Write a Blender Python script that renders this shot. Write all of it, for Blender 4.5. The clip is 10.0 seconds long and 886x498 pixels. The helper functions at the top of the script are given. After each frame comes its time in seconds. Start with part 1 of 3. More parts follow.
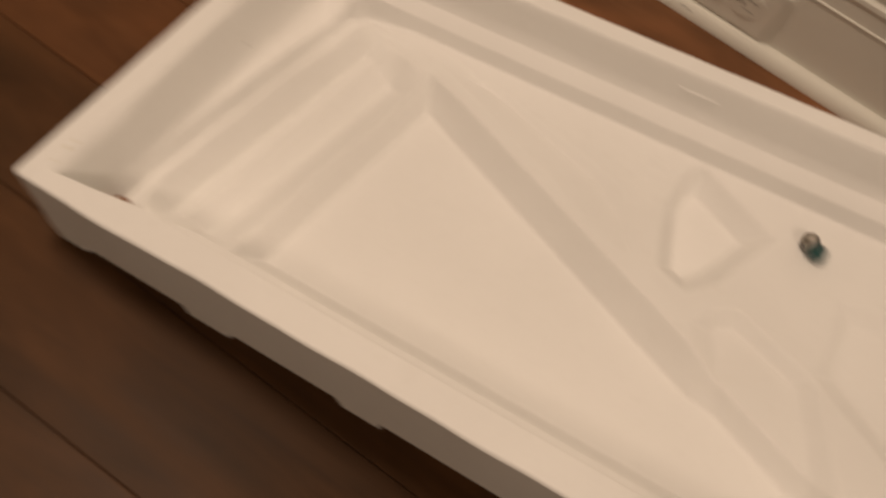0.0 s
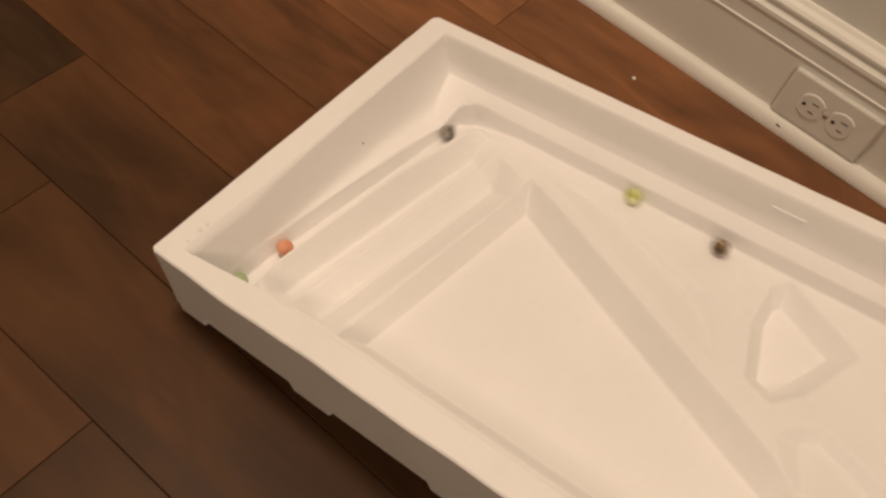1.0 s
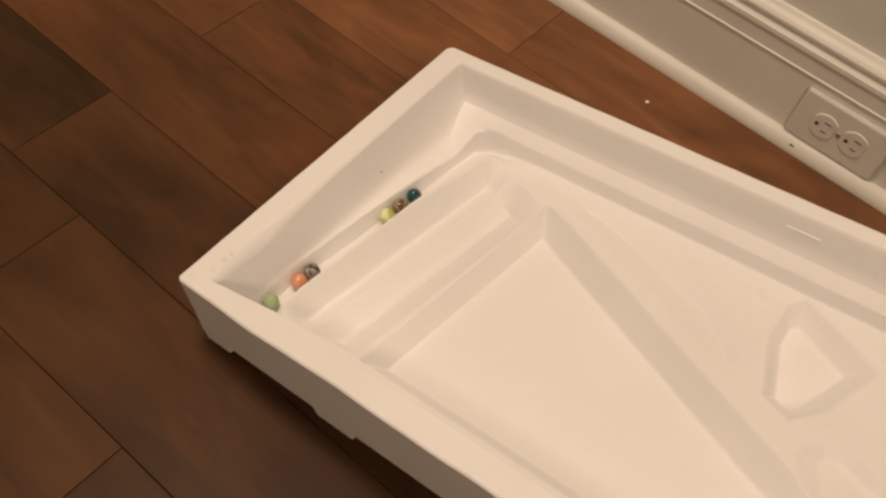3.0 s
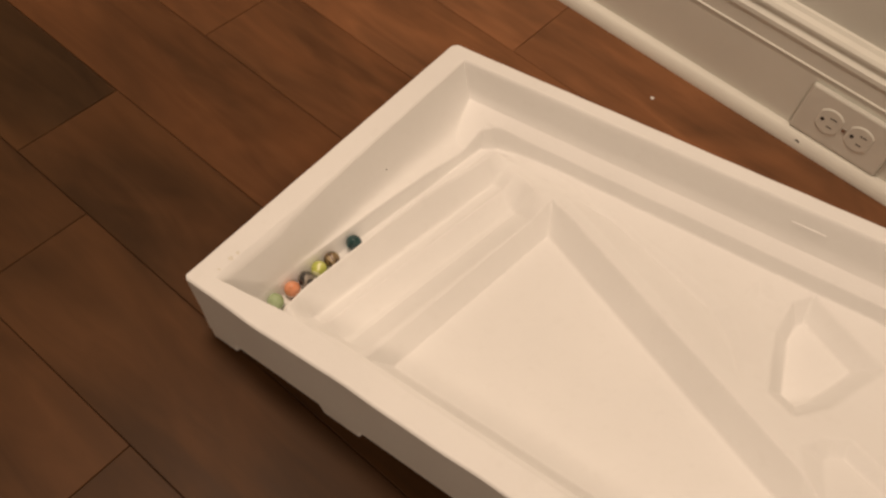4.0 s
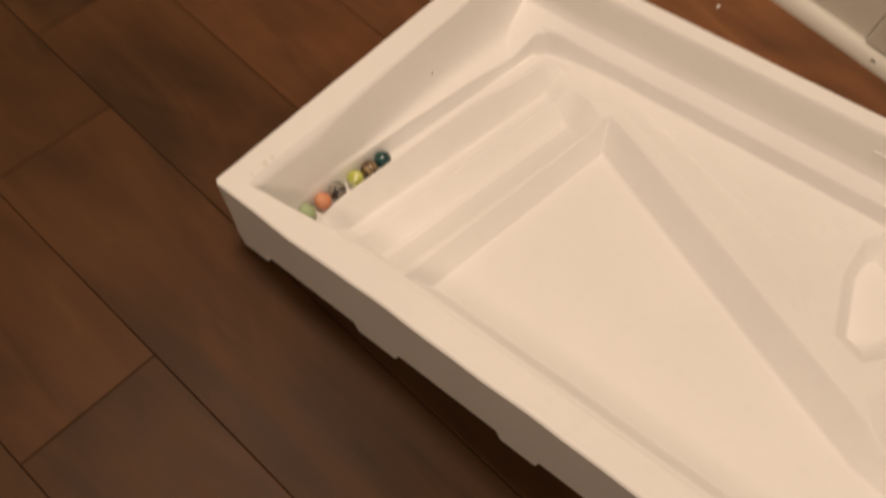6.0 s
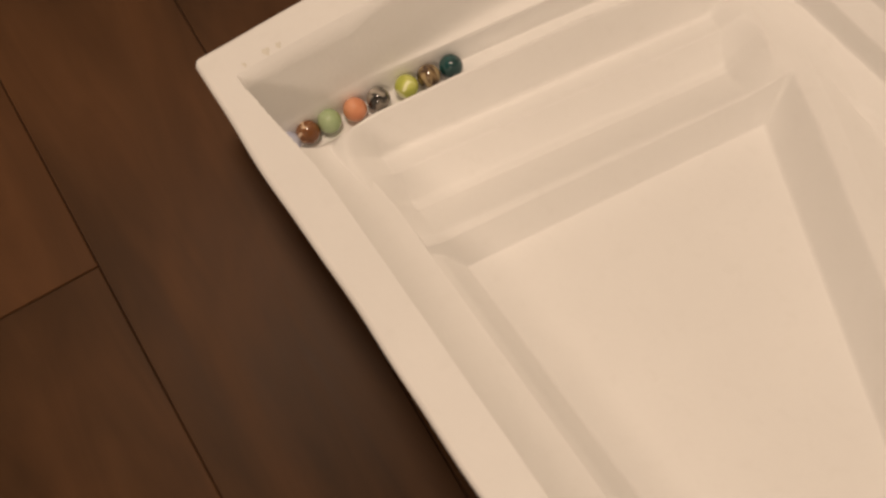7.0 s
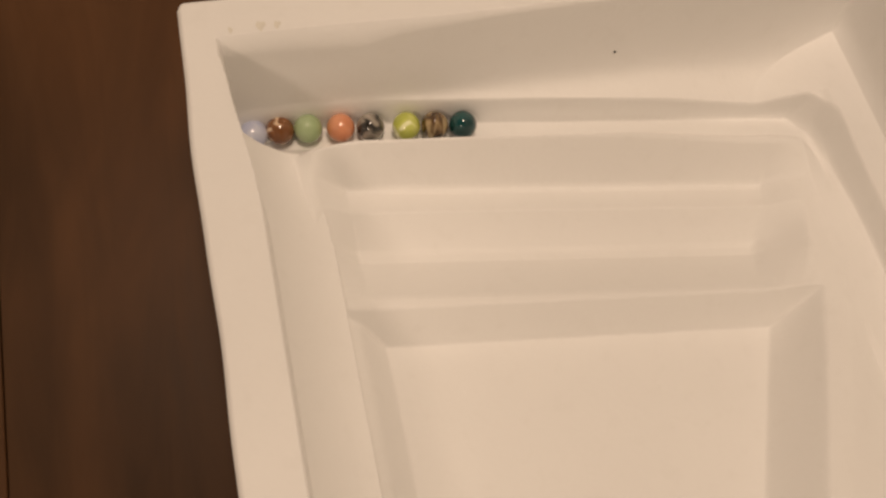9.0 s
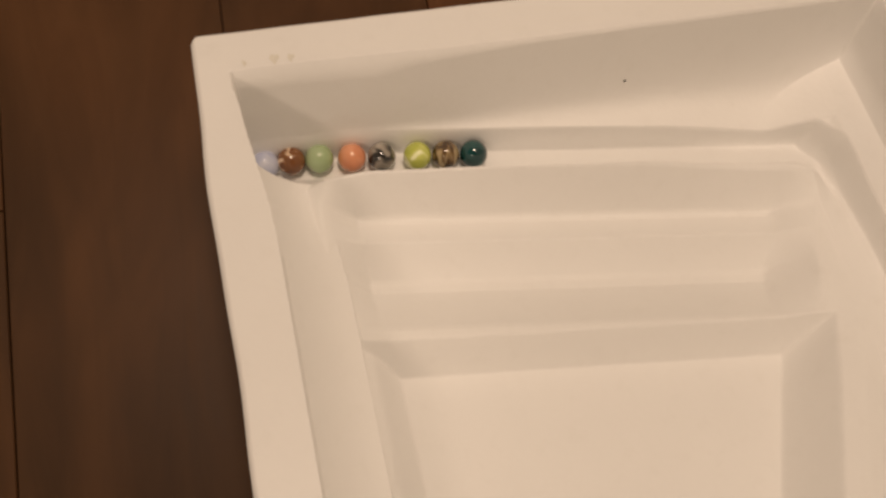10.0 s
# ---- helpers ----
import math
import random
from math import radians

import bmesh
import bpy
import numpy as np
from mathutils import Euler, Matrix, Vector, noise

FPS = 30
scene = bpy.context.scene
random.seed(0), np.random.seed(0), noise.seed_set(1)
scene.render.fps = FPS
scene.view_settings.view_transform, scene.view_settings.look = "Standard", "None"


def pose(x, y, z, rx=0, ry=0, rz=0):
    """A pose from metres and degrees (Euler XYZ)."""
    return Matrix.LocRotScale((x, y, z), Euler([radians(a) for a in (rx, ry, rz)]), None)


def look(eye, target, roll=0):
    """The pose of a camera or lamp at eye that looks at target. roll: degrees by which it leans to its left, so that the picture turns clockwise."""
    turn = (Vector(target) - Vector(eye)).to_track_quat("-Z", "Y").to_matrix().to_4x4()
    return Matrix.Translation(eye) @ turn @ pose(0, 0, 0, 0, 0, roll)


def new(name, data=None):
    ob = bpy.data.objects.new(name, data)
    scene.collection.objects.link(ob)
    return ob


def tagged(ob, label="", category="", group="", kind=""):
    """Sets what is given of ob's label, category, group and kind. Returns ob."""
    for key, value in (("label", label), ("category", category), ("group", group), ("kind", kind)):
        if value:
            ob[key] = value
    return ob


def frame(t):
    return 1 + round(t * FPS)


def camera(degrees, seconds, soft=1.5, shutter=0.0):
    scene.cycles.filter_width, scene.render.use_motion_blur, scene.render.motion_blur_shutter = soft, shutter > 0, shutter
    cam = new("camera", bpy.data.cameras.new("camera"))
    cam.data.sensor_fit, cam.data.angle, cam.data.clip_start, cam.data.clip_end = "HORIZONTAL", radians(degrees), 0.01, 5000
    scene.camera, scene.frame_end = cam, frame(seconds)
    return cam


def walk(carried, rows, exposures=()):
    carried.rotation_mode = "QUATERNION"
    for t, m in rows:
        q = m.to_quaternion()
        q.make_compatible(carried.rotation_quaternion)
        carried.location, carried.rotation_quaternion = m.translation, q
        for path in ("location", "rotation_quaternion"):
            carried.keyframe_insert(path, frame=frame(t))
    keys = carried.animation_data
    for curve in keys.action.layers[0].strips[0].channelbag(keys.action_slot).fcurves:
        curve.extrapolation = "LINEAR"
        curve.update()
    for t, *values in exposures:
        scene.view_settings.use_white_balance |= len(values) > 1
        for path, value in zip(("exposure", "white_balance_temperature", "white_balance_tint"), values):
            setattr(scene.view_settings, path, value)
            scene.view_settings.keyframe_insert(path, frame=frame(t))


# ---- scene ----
cam = camera(53.46, 10.0, soft=2.5, shutter=0.5)
PATH = [
    (0.00, pose(0.3711, -0.1959, 0.7042, 28.060, -11.198, 32.326)),
    (0.10, pose(0.3731, -0.2060, 0.7053, 29.639, -9.934, 35.354)),
    (0.20, pose(0.3480, -0.2114, 0.7130, 29.321, -10.419, 36.882)),
    (0.30, pose(0.3441, -0.2141, 0.7200, 29.461, -10.418, 37.964)),
    (0.40, pose(0.3404, -0.2175, 0.7200, 29.932, -10.587, 37.975)),
    (0.50, pose(0.3454, -0.2147, 0.7284, 30.132, -10.108, 38.127)),
    (0.70, pose(0.3434, -0.2195, 0.7343, 31.243, -9.914, 37.762)),
    (1.00, pose(0.3569, -0.2239, 0.7423, 32.653, -8.950, 37.959)),
    (1.50, pose(0.3614, -0.2276, 0.7498, 33.461, -8.297, 37.919)),
    (2.00, pose(0.3644, -0.2315, 0.7582, 34.212, -7.481, 37.911)),
    (2.50, pose(0.3627, -0.2312, 0.7543, 34.367, -7.324, 37.869)),
    (4.00, pose(0.3621, -0.2306, 0.7571, 34.074, -6.816, 37.810)),
    (4.50, pose(0.3590, -0.2344, 0.7517, 33.807, -6.520, 38.194)),
    (5.00, pose(0.3546, -0.2379, 0.7499, 33.353, -6.316, 38.716)),
    (5.50, pose(0.3538, -0.2359, 0.7534, 32.426, -6.113, 39.197)),
    (6.00, pose(0.3221, -0.2149, 0.7145, 27.394, -7.350, 40.668)),
    (6.20, pose(0.2832, -0.1798, 0.6925, 22.053, -8.809, 42.789)),
    (7.30, pose(0.2470, -0.0090, 0.5323, 14.290, -2.618, 60.505)),
    (7.50, pose(0.2405, -0.0088, 0.5237, 13.852, -4.151, 62.252)),
    (7.70, pose(0.2405, 0.0002, 0.5111, 13.793, -4.384, 64.525)),
    (8.00, pose(0.2305, 0.0035, 0.5097, 14.252, -5.479, 66.960)),
    (8.10, pose(0.2335, 0.0034, 0.5091, 15.712, -5.951, 68.480)),
    (8.20, pose(0.2318, 0.0023, 0.5077, 17.029, -6.802, 70.958)),
    (8.30, pose(0.2300, 0.0004, 0.5077, 17.925, -7.719, 74.106)),
    (8.40, pose(0.2221, 0.0016, 0.5018, 16.534, -8.652, 76.914)),
    (8.50, pose(0.2238, 0.0071, 0.4916, 15.062, -8.784, 78.318)),
    (9.00, pose(0.2289, 0.0217, 0.4956, 14.279, -9.156, 78.741)),
    (9.50, pose(0.2284, 0.0224, 0.4950, 14.503, -8.927, 77.883)),
    (10.00, pose(0.2193, 0.0132, 0.4956, 15.345, -9.453, 78.288)),
]
walk(cam, PATH, [(0.0, -0.32), (0.2, -0.27), (0.6, -0.11), (1.0, -0.07), (5.6, -0.07), (6.4, -0.14), (7.3, -0.24), (8.2, -0.26), (8.6, -0.22), (9.3, -0.36), (10.0, -0.30)])

# the tray's slope: its far end stands higher, so that marbles roll towards the low corner
SLOPE = math.atan(0.1994)
SIDE = math.atan(0.0277 * math.cos(SLOPE))
TRAY = Matrix.Rotation(-SLOPE, 4, "Y") @ Matrix.Rotation(SIDE, 4, "X")


# ---------------------------------------------------------------- light
world = bpy.data.worlds.new("room_world")
scene.world = world
world.use_nodes = True
world.node_tree.nodes["Background"].inputs[0].default_value = (1.0, 0.82, 0.62, 1)
world.node_tree.nodes["Background"].inputs[1].default_value = 0.05



def ceiling_light(x, y, size, energy):
    """Light of a ceiling fixture, above the camera."""
    data = bpy.data.lights.new("ceiling_light", "AREA")
    data.shape, data.size, data.energy, data.color = "DISK", size, energy, (1.0, 0.758, 0.572)
    new("ceiling_light", data).matrix_world = look((x, y, 2.36), (x, y, 0))


ceiling_light(-0.34, 0.05, 0.44, 28.0)
ceiling_light(1.60, -1.40, 0.50, 24.0)


# ---------------------------------------------------------------- materials
def material(name, rough=0.6, spec=0.5):
    m = bpy.data.materials.new(name)
    m.use_nodes = True
    b = m.node_tree.nodes["Principled BSDF"]
    b.inputs["Roughness"].default_value = rough
    b.inputs["Specular IOR Level"].default_value = spec
    return m, m.node_tree.nodes, m.node_tree.links, b


def noise_tex(nodes, links, scale, detail=4.0, rough=0.55, coords=None, distort=0.0):
    n = nodes.new("ShaderNodeTexNoise")
    n.inputs["Scale"].default_value, n.inputs["Detail"].default_value = scale, detail
    n.inputs["Roughness"].default_value, n.inputs["Distortion"].default_value = rough, distort
    if coords is not None:
        links.new(coords, n.inputs["Vector"])
    return n.outputs["Fac"]


def ramp(nodes, links, fac, stops):
    r = nodes.new("ShaderNodeValToRGB")
    while len(r.color_ramp.elements) < len(stops):
        r.color_ramp.elements.new(0.5)
    for e, (p, c) in zip(r.color_ramp.elements, stops):
        e.position, e.color = p, (*c, 1)
    links.new(fac, r.inputs["Fac"])
    return r.outputs["Color"]


def mix(nodes, links, a, b, fac, kind="MIX"):
    n = nodes.new("ShaderNodeMix")
    n.data_type, n.blend_type = "RGBA", kind
    for sock, v in ((n.inputs[0], fac), (n.inputs[6], a), (n.inputs[7], b)):
        if isinstance(v, bpy.types.NodeSocket):
            links.new(v, sock)
        elif isinstance(v, tuple):
            sock.default_value = (*v, 1)
        else:
            sock.default_value = v
    return n.outputs[2]


def bump(nodes, links, b, height, strength, distance, over=None):
    n = nodes.new("ShaderNodeBump")
    n.inputs["Strength"].default_value, n.inputs["Distance"].default_value = strength, distance
    links.new(height, n.inputs["Height"])
    if over is not None:
        links.new(over, n.inputs["Normal"])
    links.new(n.outputs["Normal"], b.inputs["Normal"])
    return n.outputs["Normal"]


def object_coords(nodes):
    return nodes.new("ShaderNodeTexCoord").outputs["Object"]


def foam_material():
    """White expanded polystyrene: fused beads, slightly grubby."""
    m, n, l, b = material("white_foam", 0.62, 0.35)
    co = object_coords(n)
    v = n.new("ShaderNodeTexVoronoi")
    v.inputs["Scale"].default_value = 330
    l.new(co, v.inputs["Vector"])
    cloud = noise_tex(n, l, 7, 3, 0.5, co)
    fine = noise_tex(n, l, 90, 4, 0.6, co)
    base = ramp(n, l, cloud, [(0.3, (0.88, 0.875, 0.86)), (0.7, (0.92, 0.915, 0.90))])
    base = mix(n, l, base, (0.80, 0.79, 0.76), ramp(n, l, fine, [(0.55, (0, 0, 0)), (0.8, (0.25, 0.25, 0.25))]))
    l.new(base, b.inputs["Base Color"])
    first = bump(n, l, b, v.outputs["Distance"], 0.10, 0.0006)
    bump(n, l, b, cloud, 0.12, 0.004, first)
    return m


def plank_material():
    """Brown wood-grain floor planks; each board's colour brings tone and painted light."""
    m, n, l, b = material("brown_plank", 0.4, 0.09)
    info = n.new("ShaderNodeObjectInfo")
    co = object_coords(n)
    shift = n.new("ShaderNodeVectorMath")
    shift.operation = "ADD"
    mul = n.new("ShaderNodeMath")
    mul.operation, mul.inputs[1].default_value = "MULTIPLY", 37.0
    l.new(info.outputs["Random"], mul.inputs[0])
    l.new(co, shift.inputs[0])
    l.new(mul.outputs[0], shift.inputs[1])
    stretch = n.new("ShaderNodeMapping")
    stretch.inputs["Scale"].default_value = (1.3, 7.0, 4.0)
    l.new(shift.outputs[0], stretch.inputs["Vector"])
    grain = noise_tex(n, l, 4.2, 5, 0.55, stretch.outputs[0], 1.4)
    soft = n.new("ShaderNodeMapping")
    soft.inputs["Scale"].default_value = (2.2, 5.0, 3.0)
    l.new(shift.outputs[0], soft.inputs["Vector"])
    cloud = noise_tex(n, l, 2.2, 3, 0.5, soft.outputs[0], 0.6)
    c = ramp(n, l, grain, [(0.25, (0.036, 0.0165, 0.0085)), (0.5, (0.072, 0.032, 0.0155)), (0.78, (0.120, 0.054, 0.026))])
    c = mix(n, l, c, ramp(n, l, cloud, [(0.3, (0.042, 0.021, 0.011)), (0.7, (0.128, 0.053, 0.0235))]), 0.62)
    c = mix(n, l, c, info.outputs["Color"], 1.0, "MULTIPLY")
    l.new(c, b.inputs["Base Color"])
    r = n.new("ShaderNodeMapRange")
    l.new(grain, r.inputs[0])
    r.inputs[3].default_value, r.inputs[4].default_value = 0.34, 0.50
    l.new(r.outputs[0], b.inputs["Roughness"])
    bump(n, l, b, grain, 0.12, 0.0008)
    return m


def painted(name, colour, rough, scale=18.0, depth=0.0006):
    m, n, l, b = material(name, rough, 0.45)
    co = object_coords(n)
    a = noise_tex(n, l, scale, 4, 0.55, co)
    dark = tuple(x * 0.94 for x in colour)
    l.new(ramp(n, l, a, [(0.35, dark), (0.65, colour)]), b.inputs["Base Color"])
    bump(n, l, b, noise_tex(n, l, scale * 9, 3, 0.5, co), 0.12, depth)
    return m


FOAM = foam_material()
PLANK = plank_material()
GROUT = painted("dark_joint_filler", (0.040, 0.021, 0.012), 0.9, 60)
TRIM = painted("white_trim_paint", (0.86, 0.86, 0.79), 0.5, 9)
WALL = painted("off_white_wall_paint", (0.80, 0.80, 0.74), 0.75, 12)
CEIL = painted("white_ceiling_paint", (0.80, 0.79, 0.76), 0.85, 12)
PLASTIC = painted("white_outlet_plastic", (0.86, 0.86, 0.79), 0.42, 30, 0.0001)
SMUDGE = painted("grey_smudge", (0.83, 0.81, 0.74), 0.8, 300)
SLOT, _, _, _b = material("dark_slot", 0.6)
_b.inputs["Base Color"].default_value = (0.02, 0.018, 0.016, 1)
STEEL, _, _, _b = material("screw_steel", 0.35)
_b.inputs["Base Color"].default_value, _b.inputs["Metallic"].default_value = (0.6, 0.58, 0.55, 1), 1.0


# ---------------------------------------------------------------- mesh helpers
def mesh_of(name, bm, mat, smooth=False):
    me = bpy.data.meshes.new(name)
    bm.normal_update()
    bm.to_mesh(me)
    bm.free()
    for m in mat if isinstance(mat, (list, tuple)) else (mat,):
        me.materials.append(m)
    if smooth:
        me.polygons.foreach_set("use_smooth", [True] * len(me.polygons))
    return me


def part(name, bm, mat, parent, label="", at=None, smooth=False):
    ob = new(name, mesh_of(name, bm, mat, smooth))
    ob.parent = parent
    if at is not None:
        ob.matrix_basis = at
    return tagged(ob, label) if label else ob


def box_bm(x0, x1, y0, y1, z0, z1, bevel=0.0, segments=2):
    bm = bmesh.new()
    bmesh.ops.create_cube(bm, size=1)
    for v in bm.verts:
        v.co = Vector((x0 + (v.co.x + 0.5) * (x1 - x0), y0 + (v.co.y + 0.5) * (y1 - y0), z0 + (v.co.z + 0.5) * (z1 - z0)))
    if bevel:
        bmesh.ops.bevel(bm, geom=bm.edges[:], offset=bevel, segments=segments, affect="EDGES", profile=0.5)
    return bm


def extrude_profile(points, x0, x1):
    """A length of moulding along x with the profile points (y, z), closed at both ends."""
    bm = bmesh.new()
    a = [bm.verts.new((x0, y, z)) for y, z in points]
    b = [bm.verts.new((x1, y, z)) for y, z in points]
    k = len(points)
    for i in range(k):
        bm.faces.new((a[i], a[(i + 1) % k], b[(i + 1) % k], b[i]))
    bm.faces.new(a[::-1])
    bm.faces.new(b)
    bmesh.ops.recalc_face_normals(bm, faces=bm.faces[:])
    return bm


# ---------------------------------------------------------------- room: it is turned a little against the tray
ROOM = pose(0, 0, 0, 0, 0, math.degrees(-0.0378))
WALL_Y = 0.6795
X0, X1, Y0, TOP = -2.6, 2.9, -4.2, 2.4


def room():
    def wall(name, x0, x1, y0, y1, label):
        ob = new(name, mesh_of(name, box_bm(x0, x1, y0, y1, 0.0, TOP), WALL))
        ob.matrix_world = ROOM
        return tagged(ob, label, "wall", kind="structure")

    wall("wall_north", X0, X1, WALL_Y, WALL_Y + 0.12, "off-white painted plaster wall above a tall white baseboard")
    wall("wall_south", X0, X1, Y0 - 0.12, Y0, "off-white painted plaster wall")
    wall("wall_west", X0 - 0.12, X0, Y0 - 0.12, WALL_Y + 0.12, "off-white painted plaster wall")
    wall("wall_east", X1, X1 + 0.12, Y0 - 0.12, WALL_Y + 0.12, "off-white painted plaster wall")
    c = new("ceiling", mesh_of("ceiling", box_bm(X0 - 0.12, X1 + 0.12, Y0 - 0.12, WALL_Y + 0.12, TOP, TOP + 0.1), CEIL))
    c.matrix_world = ROOM
    tagged(c, "plain white painted ceiling", "ceiling", kind="structure")

    f = WALL_Y - 0.0002
    t = 0.015
    profile = [(f, 0.0), (f - t, 0.0), (f - t, 0.0975), (f - t - 0.0014, 0.0985), (f - t - 0.0014, 0.1000), (f - t, 0.1010), (f - t, 0.118),
               (f - t - 0.0008, 0.1195), (f - t - 0.0018, 0.123), (f - t - 0.0014, 0.128), (f - t + 0.001, 0.130), (f - t + 0.0025, 0.132), (f - t + 0.0025, 0.1365),
               (f - t + 0.001, 0.138), (f - t + 0.001, 0.1415), (f - t + 0.004, 0.145), (f - 0.006, 0.148), (f - 0.003, 0.152), (f, 0.153)]
    base = new("baseboard", mesh_of("baseboard", extrude_profile(profile, X0 + 0.001, X1 - 0.001), TRIM))
    base.matrix_world = ROOM
    tagged(base, "tall white painted baseboard with a moulded top", "baseboard", kind="structure")
    b = f - t - 0.0003
    r = 0.0143
    quarter = [(b, 0.0002)] + [(b - r * math.cos(a), 0.0002 + r * 1.25 * math.sin(a)) for a in [i * math.pi / 16 for i in range(9)]]
    shoe = new("trim", mesh_of("trim", extrude_profile(quarter, X0 + 0.001, X1 - 0.001), TRIM, False))
    shoe.matrix_world = ROOM
    tagged(shoe, "white quarter-round shoe moulding along the floor", "trim", kind="structure")
    chip = box_bm(-0.003, 0.003, -0.0009, 0.0009, -0.0009, 0.0009, 0.0004, 1)
    part("chip", chip, SLOT, shoe, "dark chip in the paint", at=pose(0.318, b - r * 0.80, r * 0.72, 0, 8, 4))
    return f - t


FACE_Y = room()


def outlet():
    """A duplex outlet lying on its side in the baseboard."""
    plate = new("wall_outlet", None)
    plate.empty_display_size = 0.02
    plate.matrix_world = ROOM @ pose(0.3351 + 0.01905, FACE_Y - 0.0002, 0.0535, 90, 0, 0)
    tagged(plate, "white plastic duplex wall outlet lying sideways in the baseboard", "outlet")
    bm = box_bm(-0.0572, 0.0572, -0.035, 0.035, 0.0, 0.0055, 0.0038, 4)
    part("cover_plate", bm, PLASTIC, plate)
    for sx in (-1, 1):
        bm = bmesh.new()
        rim = []
        for i in range(40):
            a = 2 * math.pi * i / 40
            x, y = 0.0172 * math.cos(a), 0.0172 * math.sin(a)
            rim.append((max(-0.0142, min(0.0142, x)), y))
        low = [bm.verts.new((x * 1.02, y * 1.02, 0.0054)) for x, y in rim]
        mid = [bm.verts.new((x, y, 0.0060)) for x, y in rim]
        top = [bm.verts.new((x * 0.93, y * 0.93, 0.0069)) for x, y in rim]
        for a, b in ((low, mid), (mid, top)):
            for i in range(40):
                j = (i + 1) % 40
                bm.faces.new((a[i], a[j], b[j], b[i]))
        bm.faces.new(top)
        face = part("socket", bm, PLASTIC, plate, at=pose(sx * 0.01905, 0, 0))
        part("slot", box_bm(-0.0010, 0.0075, 0.0057, 0.0069, 0.0068, 0.0072), SLOT, face)
        part("slot", box_bm(-0.0004, 0.0066, -0.0069, -0.0057, 0.0068, 0.0072), SLOT, face)
        bm = bmesh.new()
        bmesh.ops.create_circle(bm, cap_ends=True, segments=14, radius=0.0025)
        part("ground_hole", bm, SLOT, face, at=pose(-0.0085, 0, 0.0071))
    bm = bmesh.new()
    bmesh.ops.create_cone(bm, cap_ends=True, segments=16, radius1=0.0032, radius2=0.0026, depth=0.0014)
    part("screw", bm, STEEL, plate, at=pose(0, 0, 0.006))


outlet()


# ---------------------------------------------------------------- the foam tray
W_RIM, LEN = 0.0932, 1.02
LEFT, NEAR, FAR = 0.0164, 0.0015, 0.3911
SKEW = 0.135


def step(x, a, b):
    t = np.clip((x - a) / (b - a), 0.0, 1.0)
    return t * t * (3 - 2 * t)


def bevel(x, a, b, d=0.09):
    """A straight slope from 0 to 1 with small fillets at both ends."""
    t = (x - a) / (b - a)
    return sum(np.clip(t + k * d, 0.0, 1.0) for k in (-1, -0.5, 0, 0.5, 1)) / 5


def inside(u, v, corners, widths):
    """0 outside a convex outline, rising to 1 over each side's own width."""
    area = sum(p[0] * q[1] - q[0] * p[1] for p, q in zip(corners, corners[1:] + corners[:1]))
    depth = np.full_like(u, 9.0)
    for (p, q), w in zip(zip(corners, corners[1:] + corners[:1]), widths):
        du, dv = q[0] - p[0], q[1] - p[1]
        d = ((v - p[1]) * du - (u - p[0]) * dv) / math.hypot(du, dv) * (1 if area > 0 else -1)
        depth = np.minimum(depth, d / w)
    return bevel(depth, 0.0, 1.0, 0.12)


def running_level(u):
    """Height of the track on which the marbles roll."""
    return 0.0095 + 0.0095 * step(u, 0.085, 0.165)


def end_wall(v):
    """Where the inner face of the low end wall stands."""
    return 0.0412 + 0.0026 * step(v, 0.050, 0.150)


